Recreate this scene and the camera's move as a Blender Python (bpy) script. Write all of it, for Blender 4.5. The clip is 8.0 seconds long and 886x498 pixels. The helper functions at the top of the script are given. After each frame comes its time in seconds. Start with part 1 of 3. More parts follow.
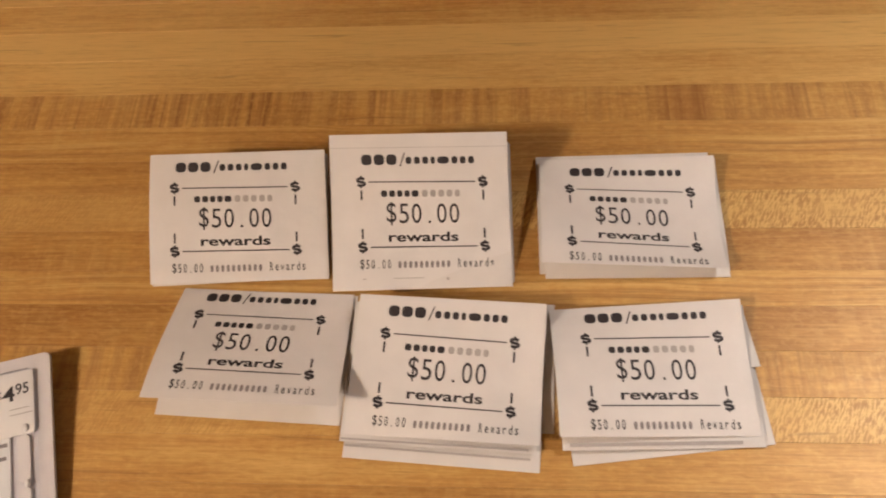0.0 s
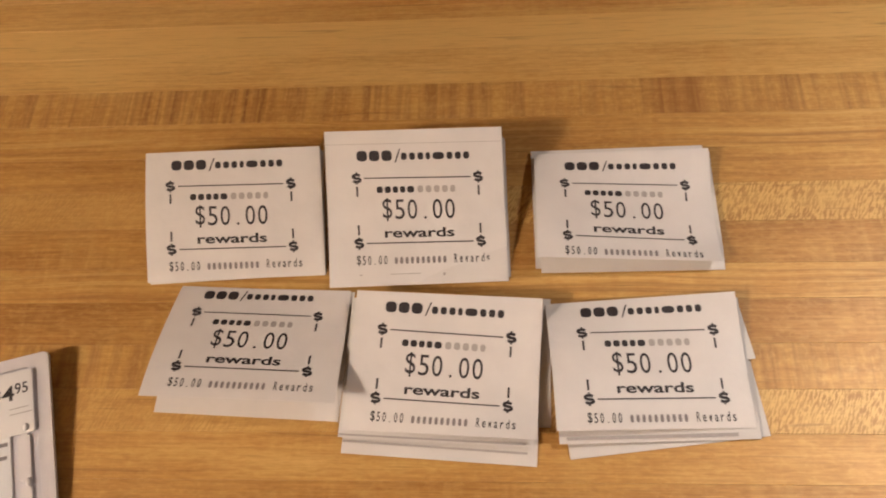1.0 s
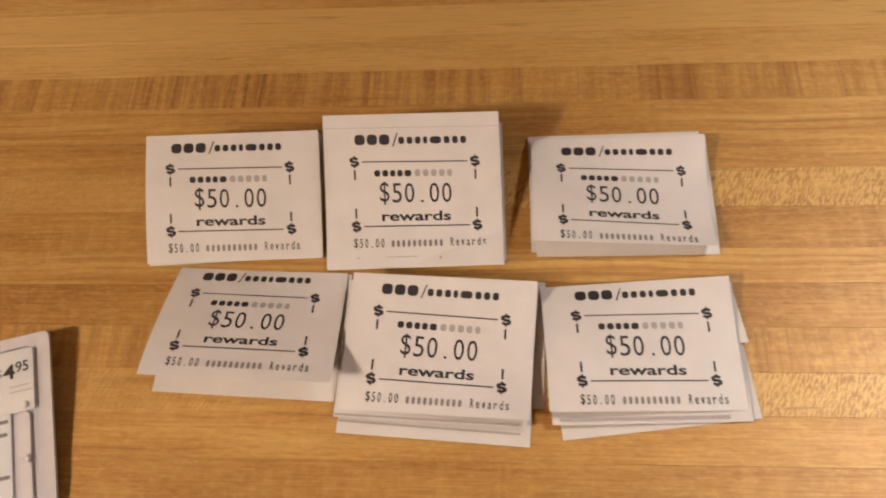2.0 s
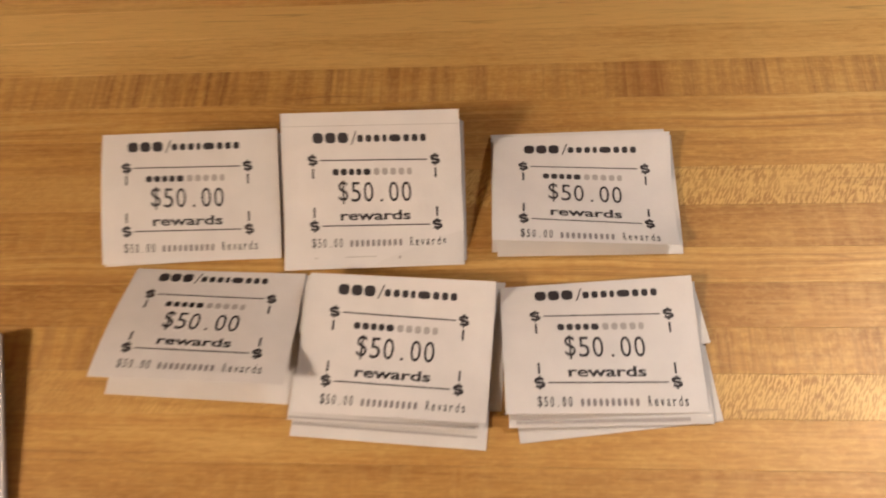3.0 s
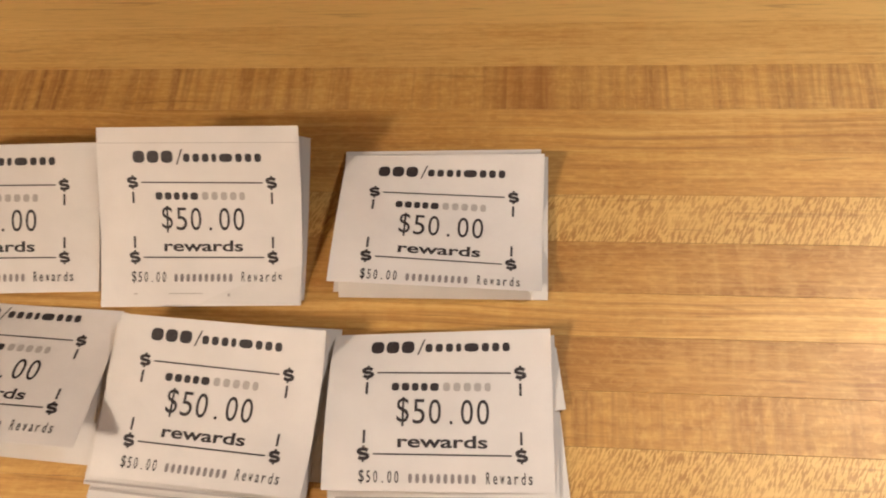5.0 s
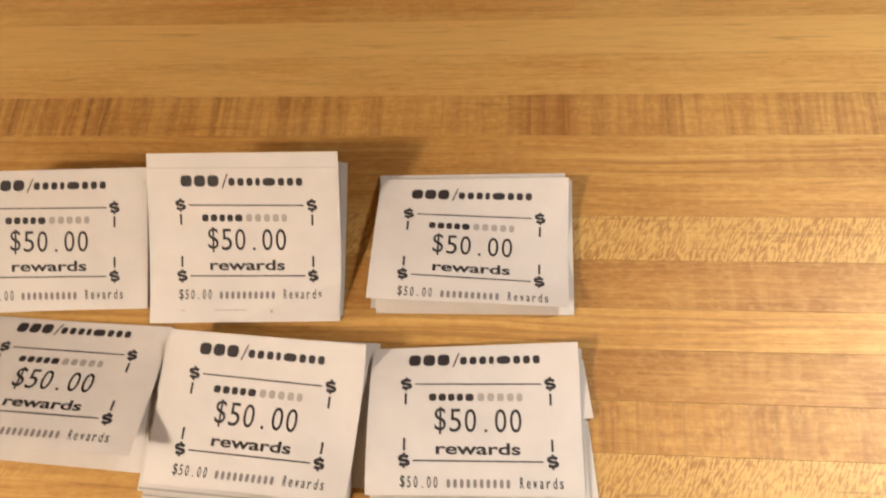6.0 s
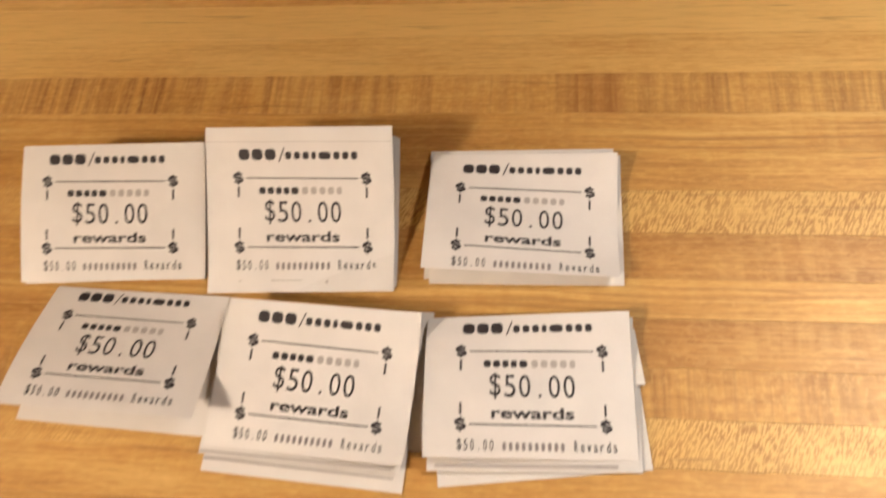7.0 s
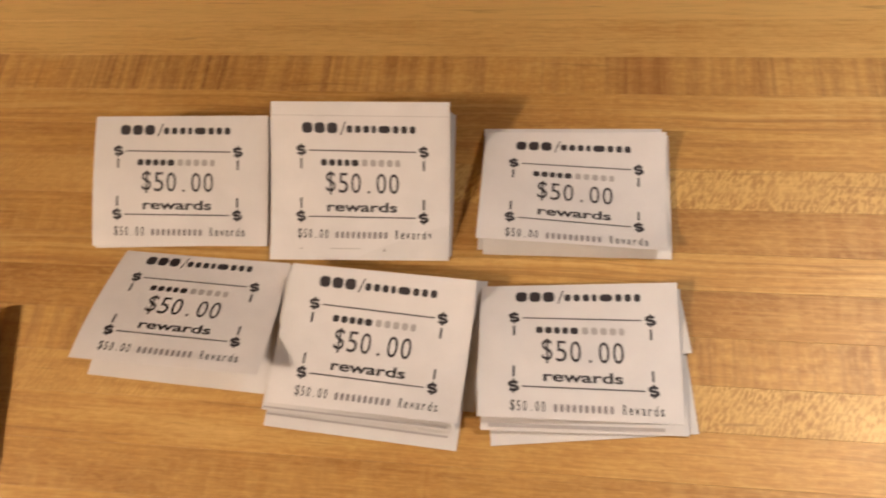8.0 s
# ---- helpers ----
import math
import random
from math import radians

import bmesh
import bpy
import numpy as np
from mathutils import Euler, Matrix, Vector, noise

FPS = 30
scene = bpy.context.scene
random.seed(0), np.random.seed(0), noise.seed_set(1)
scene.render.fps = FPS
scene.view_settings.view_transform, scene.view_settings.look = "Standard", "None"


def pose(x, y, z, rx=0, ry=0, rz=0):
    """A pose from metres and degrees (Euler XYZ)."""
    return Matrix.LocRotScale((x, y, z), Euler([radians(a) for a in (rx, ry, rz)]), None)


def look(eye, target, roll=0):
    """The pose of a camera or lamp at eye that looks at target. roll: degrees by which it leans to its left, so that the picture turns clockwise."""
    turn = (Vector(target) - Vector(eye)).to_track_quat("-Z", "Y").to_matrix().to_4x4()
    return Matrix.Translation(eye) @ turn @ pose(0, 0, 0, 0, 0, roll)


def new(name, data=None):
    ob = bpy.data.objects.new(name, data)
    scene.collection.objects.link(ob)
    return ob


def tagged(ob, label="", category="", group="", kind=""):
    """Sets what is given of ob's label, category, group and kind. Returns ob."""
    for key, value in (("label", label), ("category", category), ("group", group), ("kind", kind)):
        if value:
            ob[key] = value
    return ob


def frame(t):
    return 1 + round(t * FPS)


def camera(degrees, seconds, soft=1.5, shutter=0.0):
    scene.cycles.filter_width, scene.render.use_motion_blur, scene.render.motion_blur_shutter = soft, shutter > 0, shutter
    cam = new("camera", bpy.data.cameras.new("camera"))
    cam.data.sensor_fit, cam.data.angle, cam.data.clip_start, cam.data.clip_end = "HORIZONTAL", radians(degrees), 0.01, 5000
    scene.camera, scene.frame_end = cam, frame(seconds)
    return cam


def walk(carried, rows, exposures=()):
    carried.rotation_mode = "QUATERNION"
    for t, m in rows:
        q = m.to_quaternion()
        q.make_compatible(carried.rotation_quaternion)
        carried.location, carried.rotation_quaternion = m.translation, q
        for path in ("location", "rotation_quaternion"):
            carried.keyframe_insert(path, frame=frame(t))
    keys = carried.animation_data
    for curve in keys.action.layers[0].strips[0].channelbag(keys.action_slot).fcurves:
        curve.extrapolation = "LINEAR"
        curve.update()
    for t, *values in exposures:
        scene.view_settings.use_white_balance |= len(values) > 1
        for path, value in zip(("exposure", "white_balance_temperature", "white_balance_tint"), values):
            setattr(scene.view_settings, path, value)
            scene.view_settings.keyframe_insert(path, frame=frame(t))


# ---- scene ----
cam = camera(54.93, 8.0, soft=1.9, shutter=0.9)
PATH = [
    (0, (0.04650, -0.02163, 1.09243), (0.01395, 0.16429, 0.73976), -8.946),
    (0.2, (0.05123, -0.02169, 1.09220), (0.01778, 0.16352, 0.73925), -9.405),
    (0.5, (0.05210, -0.01967, 1.09100), (0.02324, 0.16317, 0.73641), -9.033),
    (1, (0.04741, -0.01938, 1.09498), (0.01583, 0.16170, 0.73972), -9.494),
    (1.5, (0.04531, -0.02144, 1.09265), (0.01229, 0.15837, 0.73687), -9.710),
    (1.7, (0.04667, -0.02363, 1.09335), (0.01303, 0.15650, 0.73779), -9.806),
    (2.8, (0.06923, -0.02765, 1.09520), (0.03064, 0.15060, 0.73920), -11.069),
    (3, (0.07092, -0.02408, 1.08632), (0.03478, 0.15724, 0.73162), -10.450),
    (3.2, (0.08072, -0.01300, 1.07929), (0.03958, 0.16355, 0.72273), -12.078),
    (3.5, (0.09904, 0.00612, 1.06595), (0.05338, 0.17159, 0.70466), -13.812),
    (3.8, (0.11405, 0.01863, 1.05549), (0.06859, 0.17956, 0.69212), -14.068),
    (4, (0.12100, 0.02453, 1.05151), (0.07433, 0.18395, 0.68763), -14.356),
    (4.5, (0.13514, 0.03318, 1.04838), (0.08565, 0.19134, 0.68433), -14.660),
    (4.7, (0.13941, 0.03543, 1.04947), (0.09324, 0.19241, 0.68447), -14.054),
    (5.8, (0.12681, 0.02382, 1.06959), (0.08278, 0.18839, 0.70769), -12.667),
    (6, (0.12502, 0.02449, 1.07299), (0.08226, 0.19065, 0.71166), -12.389),
    (6.2, (0.12251, 0.02462, 1.07388), (0.07886, 0.19379, 0.71405), -12.572),
    (6.5, (0.11652, 0.02216, 1.07049), (0.07266, 0.19377, 0.71184), -12.513),
    (6.8, (0.11040, 0.01535, 1.07213), (0.06502, 0.18533, 0.71290), -12.743),
    (7, (0.10943, 0.00752, 1.07550), (0.06112, 0.17589, 0.71590), -13.563),
    (7.2, (0.10626, -0.00013, 1.08050), (0.05992, 0.16725, 0.72017), -12.832),
    (7.5, (0.10623, -0.00723, 1.08315), (0.05636, 0.16100, 0.72369), -13.769),
    (8, (0.09568, -0.01175, 1.08481), (0.03971, 0.15677, 0.72639), -14.485),
]
EXPOSURES = [(0, -0.26, 6500, 10), (1.5, -0.26, 6500, 10), (3, -0.24, 6500, 9), (4.5, -0.19, 6500, 8), (6, 0.06, 6500, 5), (6.5, 0.09, 6500, 5), (7, 0.11, 6500, 5), (7.5, -0.04, 6500, 7), (8, -0.17, 6500, 9)]
walk(cam, [(t, look(eye, target, roll)) for t, eye, target, roll in PATH], EXPOSURES)

# ---- light ----
TOP = 0.75                      # height of the table's surface
LAMP = Vector((-1.03, -0.53, 1.65))
PENDANT = Vector((0.62, 0.30, 1.50))
POOL = Vector((0.42, -0.02, TOP))  # where the cone of the pendant fill points

world = bpy.data.worlds.new("world")
scene.world = world
world.use_nodes = True
world.node_tree.nodes["Background"].inputs[0].default_value = (1.0, 0.8, 0.6, 1)
world.node_tree.nodes["Background"].inputs[1].default_value = 0.01


def lamp_light(name, kind, at, watts, colour, size):
    data = bpy.data.lights.new(name, kind)
    data.energy, data.color, data.shadow_soft_size = watts, colour, size
    ob = new(name, data)
    ob.location = at
    return ob


lamp_light("lamp_light", "POINT", LAMP, 60, (1.0, 0.84, 0.70), 0.09)
# added fill from the right; its soft cone edge imitates shade over the coupons
pool = lamp_light("pendant_light", "SPOT", PENDANT, 22.0, (1.0, 0.91, 0.84), 0.06)
pool.matrix_basis = look(PENDANT, POOL)
pool.data.spot_size, pool.data.spot_blend = radians(69), 0.76


# ---- materials ----
class Nodes:
    """A small wrapper to write node materials briefly."""

    def __init__(self, name):
        self.mat = bpy.data.materials.new(name)
        self.mat.use_nodes = True
        self.tree = self.mat.node_tree
        self.bsdf = self.tree.nodes["Principled BSDF"]
        self.out = self.tree.nodes["Material Output"]

    def add(self, kind, **props):
        node = self.tree.nodes.new(kind)
        for key, value in props.items():
            setattr(node, key, value)
        return node

    def wire(self, a, b):
        self.tree.links.new(a, b)

    def put(self, socket, value):
        if hasattr(value, "is_linked"):
            self.wire(value, socket)
        else:
            socket.default_value = value

    def math(self, op, a, b=0.0, c=0.0):
        n = self.add("ShaderNodeMath", operation=op)
        for k, v in enumerate((a, b, c)):
            self.put(n.inputs[k], v)
        return n.outputs[0]

    def coords(self):
        return self.add("ShaderNodeTexCoord").outputs["Object"]

    def xyz(self, vec):
        n = self.add("ShaderNodeSeparateXYZ")
        self.wire(vec, n.inputs[0])
        return n.outputs

    def vec(self, x, y, z):
        n = self.add("ShaderNodeCombineXYZ")
        for k, v in enumerate((x, y, z)):
            self.put(n.inputs[k], v)
        return n.outputs[0]

    def noise(self, vec, scale=1.0, detail=3.0, rough=0.55, distort=0.0):
        n = self.add("ShaderNodeTexNoise")
        self.wire(vec, n.inputs["Vector"])
        for key, v in (("Scale", scale), ("Detail", detail), ("Roughness", rough), ("Distortion", distort)):
            n.inputs[key].default_value = v
        return n.outputs["Fac"]

    def ramp(self, fac, *stops):
        n = self.add("ShaderNodeValToRGB")
        e = n.color_ramp.elements
        while len(e) < len(stops):
            e.new(0.5)
        for k, (at, col) in enumerate(stops):
            e[k].position = at
            e[k].color = (*col, 1) if len(col) == 3 else col
        self.put(n.inputs[0], fac)
        return n.outputs[0]

    def level(self, fac, lo, hi, out_lo=0.0, out_hi=1.0):
        n = self.add("ShaderNodeMapRange")
        for k, v in zip(("Value", "From Min", "From Max", "To Min", "To Max"), (fac, lo, hi, out_lo, out_hi)):
            self.put(n.inputs[k], v)
        return n.outputs[0]

    def mix(self, fac, a, b, kind="MIX"):
        n = self.add("ShaderNodeMix", data_type="RGBA", blend_type=kind)
        self.put(n.inputs[0], fac)
        for k, v in ((6, a), (7, b)):
            self.put(n.inputs[k], (*v, 1) if isinstance(v, tuple) and len(v) == 3 else v)
        return n.outputs[2]

    def bump(self, height, strength, distance):
        n = self.add("ShaderNodeBump")
        n.inputs["Strength"].default_value, n.inputs["Distance"].default_value = strength, distance
        self.wire(height, n.inputs["Height"])
        self.wire(n.outputs[0], self.bsdf.inputs["Normal"])

    def surface(self, colour=None, rough=0.5, metal=0.0, coat=0.0):
        b = self.bsdf
        if colour is not None:
            self.put(b.inputs["Base Color"], (*colour, 1) if isinstance(colour, tuple) and len(colour) == 3 else colour)
        self.put(b.inputs["Roughness"], rough)
        b.inputs["Metallic"].default_value = metal
        b.inputs["Coat Weight"].default_value = coat
        return self.mat


WOOD_DARK, WOOD_MID, WOOD_LIGHT = (0.30, 0.125, 0.026), (0.54, 0.290, 0.076), (0.72, 0.465, 0.158)


def wood(name, figure):
    """Varnished hardwood strip. figure: plain (long grain), streaky (dark growth lines), fleck (quarter-sawn ray fleck) or curly (bars across the strip)."""
    n = Nodes(name)
    x, y, z = n.xyz(n.coords())
    info = n.add("ShaderNodeObjectInfo")
    chance, own = info.outputs["Random"], n.xyz(info.outputs["Color"])[0]
    seed = n.math("MULTIPLY", chance, 37.0)
    # long streaks of the grain, short rays, then the fine pores
    long_grain = n.noise(n.vec(n.math("MULTIPLY", x, 6.0), n.math("MULTIPLY", y, 230.0), seed), 1.0, 5.0, 0.60, 0.6)
    pores = n.noise(n.vec(n.math("MULTIPLY", x, 90.0), n.math("MULTIPLY", y, 1600.0), seed), 1.0, 2.0, 0.5)
    blotch = n.noise(n.vec(n.math("MULTIPLY", x, 11.0), n.math("MULTIPLY", y, 40.0), seed), 1.0, 3.0, 0.5)
    dashes = n.noise(n.vec(n.math("MULTIPLY", x, 150.0), n.math("MULTIPLY", y, 620.0), seed), 1.0, 3.0, 0.6, 0.5)
    tone = n.math("ADD", n.math("MULTIPLY", long_grain, 0.28), n.math("MULTIPLY", blotch, 0.40))
    tone = n.math("ADD", n.math("MULTIPLY", dashes, 0.32), tone)
    tone = n.math("ADD", tone, n.math("MULTIPLY", n.math("SUBTRACT", own, 0.5), 2.2))
    colour = n.ramp(tone, (0.26, WOOD_DARK), (0.50, WOOD_MID), (0.72, WOOD_LIGHT))
    shine = n.noise(n.vec(n.math("MULTIPLY", x, 300.0), n.math("MULTIPLY", y, 420.0), seed), 1.0, 2.0, 0.5, 0.4)
    colour = n.mix(n.level(shine, 0.50, 0.72, 0.0, 0.26), colour, WOOD_LIGHT)
    ripple = n.noise(n.vec(n.math("MULTIPLY", x, 150.0), n.math("MULTIPLY", y, 14.0), seed), 1.0, 3.0, 0.6, 0.5)
    where = n.level(n.noise(n.vec(n.math("MULTIPLY", x, 14.0), n.math("MULTIPLY", y, 30.0), seed), 1.0, 2.0), 0.42, 0.65, 0.0, 0.30)
    colour = n.mix(n.math("MULTIPLY", n.level(ripple, 0.45, 0.65), where), colour, WOOD_LIGHT)
    relief = n.math("ADD", n.math("ADD", pores, ripple), n.math("ADD", dashes, shine))
    if figure in ("fleck", "faint"):
        slant = n.math("ADD", n.math("MULTIPLY", x, 1150.0), n.math("MULTIPLY", y, -520.0))
        rays = n.noise(n.vec(slant, n.math("MULTIPLY", y, 290.0), seed), 1.0, 2.0, 0.5, 0.25)
        mask = n.level(rays, 0.46, 0.58)
        patch = n.level(n.noise(n.vec(n.math("MULTIPLY", x, 22.0), n.math("MULTIPLY", y, 60.0), seed), 1.0, 2.0), 0.30, 0.55, *((0.35, 0.9) if figure == "fleck" else (0.08, 0.38)))
        base = n.mix(0.6 if figure == "fleck" else 0.2, colour, (0.70, 0.465, 0.165))
        colour = n.mix(n.math("MULTIPLY", mask, patch), base, (0.37, 0.18, 0.042))
        relief = n.math("ADD", n.math("MULTIPLY", rays, 2.0), pores)
    elif figure == "curly":
        bars = n.noise(n.vec(n.math("MULTIPLY", x, 230.0), n.math("MULTIPLY", y, 9.0), seed), 1.0, 3.0, 0.6, 0.4)
        # two darker stretches of heartwood in the far strip, one of them sharply bounded
        far = n.level(y, 0.20, 0.21)
        heart = n.math("MULTIPLY", n.level(x, -0.155, -0.135), n.level(x, -0.060, -0.085))
        knot = n.math("MULTIPLY", n.level(x, 0.1180, 0.1205), n.level(x, 0.1440, 0.1395))
        heart = n.math("MULTIPLY", heart, far)
        knot = n.math("MULTIPLY", knot, far)
        wide = n.noise(n.vec(n.math("MULTIPLY", x, 26.0), n.math("MULTIPLY", y, 6.0), seed), 1.0, 2.0, 0.5)
        amount = n.math("ADD", n.level(wide, 0.35, 0.65, 0.42, 0.78), n.math("MULTIPLY", heart, 0.45))
        mask = n.math("MULTIPLY", n.level(bars, 0.40, 0.66), amount)
        colour = n.mix(n.math("MULTIPLY", mask, 0.85), colour, (0.235, 0.092, 0.023))
        specks = n.noise(n.vec(n.math("MULTIPLY", x, 520.0), n.math("MULTIPLY", y, 300.0), seed), 1.0, 2.0, 0.5)
        colour = n.mix(n.level(specks, 0.52, 0.68, 0.0, 0.28), colour, WOOD_LIGHT)
        colour = n.mix(n.math("MULTIPLY", knot, n.level(bars, 0.3, 0.65, 0.22, 0.62)), colour, (0.27, 0.098, 0.024))
        relief = n.math("ADD", n.math("ADD", bars, specks), pores)
    elif figure == "streaky":
        wave = n.math("ADD", n.math("MULTIPLY", y, 430.0), n.math("MULTIPLY", n.noise(n.vec(n.math("MULTIPLY", x, 9.0), n.math("MULTIPLY", y, 25.0), seed), 1.0, 2.0), 3.0))
        lines = n.noise(n.vec(n.math("MULTIPLY", x, 4.5), wave, seed), 1.0, 3.0, 0.6)
        colour = n.mix(n.level(lines, 0.53, 0.66, 0.0, 0.55), colour, (0.27, 0.108, 0.024))
        colour = n.mix(n.level(lines, 0.46, 0.34, 0.0, 0.45), colour, (0.74, 0.50, 0.19))
    threads = n.noise(n.vec(n.math("MULTIPLY", x, 30.0), n.math("MULTIPLY", y, 950.0), n.math("ADD", seed, 9.0)), 1.0, 3.0, 0.6, 0.5)
    fine = 0.22 if figure == "plain" else 0.10
    colour = n.mix(n.level(threads, 0.50, 0.66, 0.0, fine), colour, WOOD_DARK)
    colour = n.mix(n.level(threads, 0.48, 0.34, 0.0, fine), colour, WOOD_LIGHT)
    cracks = n.noise(n.vec(n.math("MULTIPLY", x, 16.0), n.math("MULTIPLY", y, 420.0), n.math("ADD", seed, 5.0)), 1.0, 2.0, 0.5, 0.8)
    colour = n.mix(n.level(cracks, 0.66, 0.74, 0.0, 0.42), colour, (0.20, 0.085, 0.02))
    colour = n.mix(n.level(pores, 0.55, 0.75, 0.0, 0.25), colour, WOOD_DARK)
    rough = n.level(n.noise(n.vec(n.math("MULTIPLY", x, 40.0), n.math("MULTIPLY", y, 90.0), 0.0), 1.0, 3.0), 0.3, 0.7, 0.44, 0.54)
    n.bump(relief, 0.08, 0.0004)
    # the fibres under the varnish give a golden lustre
    n.bsdf.inputs["Specular IOR Level"].default_value = 0.8
    n.put(n.bsdf.inputs["Specular Tint"], n.mix(0.85, colour, (1.0, 0.86, 0.66)))
    n.bsdf.inputs["Coat Roughness"].default_value = 0.42
    n.bsdf.inputs["Coat IOR"].default_value = 1.6
    return n.surface(colour, rough, metal=0.20, coat=0.32)


def paper(name, colour, strength=0.25):
    n = Nodes(name)
    c = n.coords()
    soft = n.noise(c, 60.0, 3.0)
    fibre = n.noise(c, 1600.0, 2.0)
    tint = n.mix(n.level(soft, 0.3, 0.7), colour, tuple(v * 0.93 for v in colour))
    n.bump(n.math("ADD", n.math("MULTIPLY", soft, 4.0), n.math("MULTIPLY", fibre, 0.12)), strength, 0.0006)
    return n.surface(tint, 0.48)


def ink(name, colour, fading=1.6):
    n = Nodes(name)
    fade = n.noise(n.coords(), 900.0, 2.0)
    return n.surface(n.mix(n.level(fade, 0.35, 0.75), colour, tuple(min(1, v * fading + 0.01) for v in colour)), 0.6)


def paint(name, colour):
    n = Nodes(name)
    blot = n.noise(n.coords(), 3.0, 4.0)
    n.bump(n.noise(n.coords(), 260.0, 2.0), 0.15, 0.001)
    return n.surface(n.mix(n.level(blot, 0.3, 0.7), colour, tuple(v * 0.94 for v in colour)), 0.8)


def clear_plastic(name):
    n = Nodes(name)
    thin = n.add("ShaderNodeBsdfTransparent")
    thin.inputs[0].default_value = (0.97, 0.97, 0.98, 1)
    gloss = n.add("ShaderNodeBsdfGlossy")
    gloss.inputs["Roughness"].default_value = 0.09
    fres = n.add("ShaderNodeFresnel")
    fres.inputs["IOR"].default_value = 1.3
    both = n.add("ShaderNodeMixShader")
    n.wire(fres.outputs[0], both.inputs[0])
    n.wire(thin.outputs[0], both.inputs[1])
    n.wire(gloss.outputs[0], both.inputs[2])
    n.wire(both.outputs[0], n.out.inputs["Surface"])
    return n.mat


WOODS = {k: wood("wood_" + k, k) for k in ("plain", "streaky", "fleck", "faint", "curly")}
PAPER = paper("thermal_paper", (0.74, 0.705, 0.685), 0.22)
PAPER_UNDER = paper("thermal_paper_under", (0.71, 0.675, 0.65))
INK = ink("black_ink", (0.022, 0.015, 0.017), 1.4)
INK_GREY = ink("grey_ink", (0.22, 0.19, 0.19), 1.3)
# faint print, and the shade lines painted on the lower panels
INK_AND_SHADE = ink("faint_ink_and_shade", (0.40, 0.365, 0.35), 1.15)
CARD = paper("white_card", (0.78, 0.78, 0.78), 0.1)
LABEL = paper("price_label_paper", (0.78, 0.76, 0.74), 0.1)
PLASTIC = clear_plastic("clear_plastic")
WALL_PAINT = paint("wall_paint", (0.62, 0.49, 0.36))
CEILING_PAINT = paint("ceiling_paint", (0.80, 0.74, 0.66))
FLOOR_WOOD = wood("floor_wood", "plain")
METAL = Nodes("brushed_metal").surface((0.55, 0.52, 0.48), 0.35, 1.0)


def tray_plastic():
    n = Nodes("milky_plastic")
    c = n.coords()
    soft = n.noise(c, 90.0, 2.0)
    n.bump(soft, 0.15, 0.0008)
    n.bsdf.inputs["Transmission Weight"].default_value = 0.15
    return n.surface(n.mix(n.level(soft, 0.3, 0.7), (0.70, 0.67, 0.70), (0.77, 0.74, 0.76)), 0.28)


MILKY = tray_plastic()
RIB = Nodes("rib_plastic").surface((0.76, 0.73, 0.73), 0.14)


# ---- mesh helpers ----
def mesh_of(bm, name, material):
    data = bpy.data.meshes.new(name)
    bmesh.ops.recalc_face_normals(bm, faces=bm.faces)
    bm.to_mesh(data)
    bm.free()
    data.materials.append(material)
    return data


def part(name, bm, material, parent, label=""):
    ob = new(name, mesh_of(bm, name, material))
    ob.parent = parent
    if label:
        tagged(ob, label)
    return ob


def box(bm, x0, x1, y0, y1, z0, z1):
    r = bmesh.ops.create_cube(bm, size=1.0)
    for v in r["verts"]:
        v.co = Vector(((x0 + x1) / 2 + v.co.x * (x1 - x0), (y0 + y1) / 2 + v.co.y * (y1 - y0), (z0 + z1) / 2 + v.co.z * (z1 - z0)))
    return r["verts"]


def bevelled(bm, width, segments=2):
    bmesh.ops.bevel(bm, geom=list(bm.edges), offset=width, segments=segments, profile=0.5, affect="EDGES")
    return bm


def smooth(ob):
    for p in ob.data.polygons:
        p.use_smooth = True
    return ob


# ---- room ----
def room_slab(name, label, x0, x1, y0, y1, z0, z1, material):
    bm = bmesh.new()
    box(bm, x0, x1, y0, y1, z0, z1)
    ob = new(name, mesh_of(bm, name, material))
    return tagged(ob, label, name.split("_")[0], kind="structure")


RX0, RX1, RY0, RY1, RZ = -3.2, 2.8, -2.2, 3.0, 2.5
room_slab("floor", "plain brown wooden floor of the room", RX0, RX1, RY0, RY1, -0.1, 0.0, FLOOR_WOOD)
room_slab("ceiling", "plain off-white painted ceiling", RX0, RX1, RY0, RY1, RZ, RZ + 0.1, CEILING_PAINT)
room_slab("wall_west", "plain warm beige painted wall", RX0 - 0.12, RX0, RY0 - 0.12, RY1 + 0.12, 0, RZ, WALL_PAINT)
room_slab("wall_east", "plain warm beige painted wall", RX1, RX1 + 0.12, RY0 - 0.12, RY1 + 0.12, 0, RZ, WALL_PAINT)
room_slab("wall_south", "plain warm beige painted wall", RX0, RX1, RY0 - 0.12, RY0, 0, RZ, WALL_PAINT)
room_slab("wall_north", "plain warm beige painted wall", RX0, RX1, RY1, RY1 + 0.12, 0, RZ, WALL_PAINT)


# ---- coupons ----
PAGE = 0.080                    # width of the thermal paper roll


def bezier(c, t):
    return c[0] * (1 - t) ** 3 + 3 * c[1] * t * (1 - t) ** 2 + 3 * c[2] * t * t * (1 - t) + c[3] * t ** 3


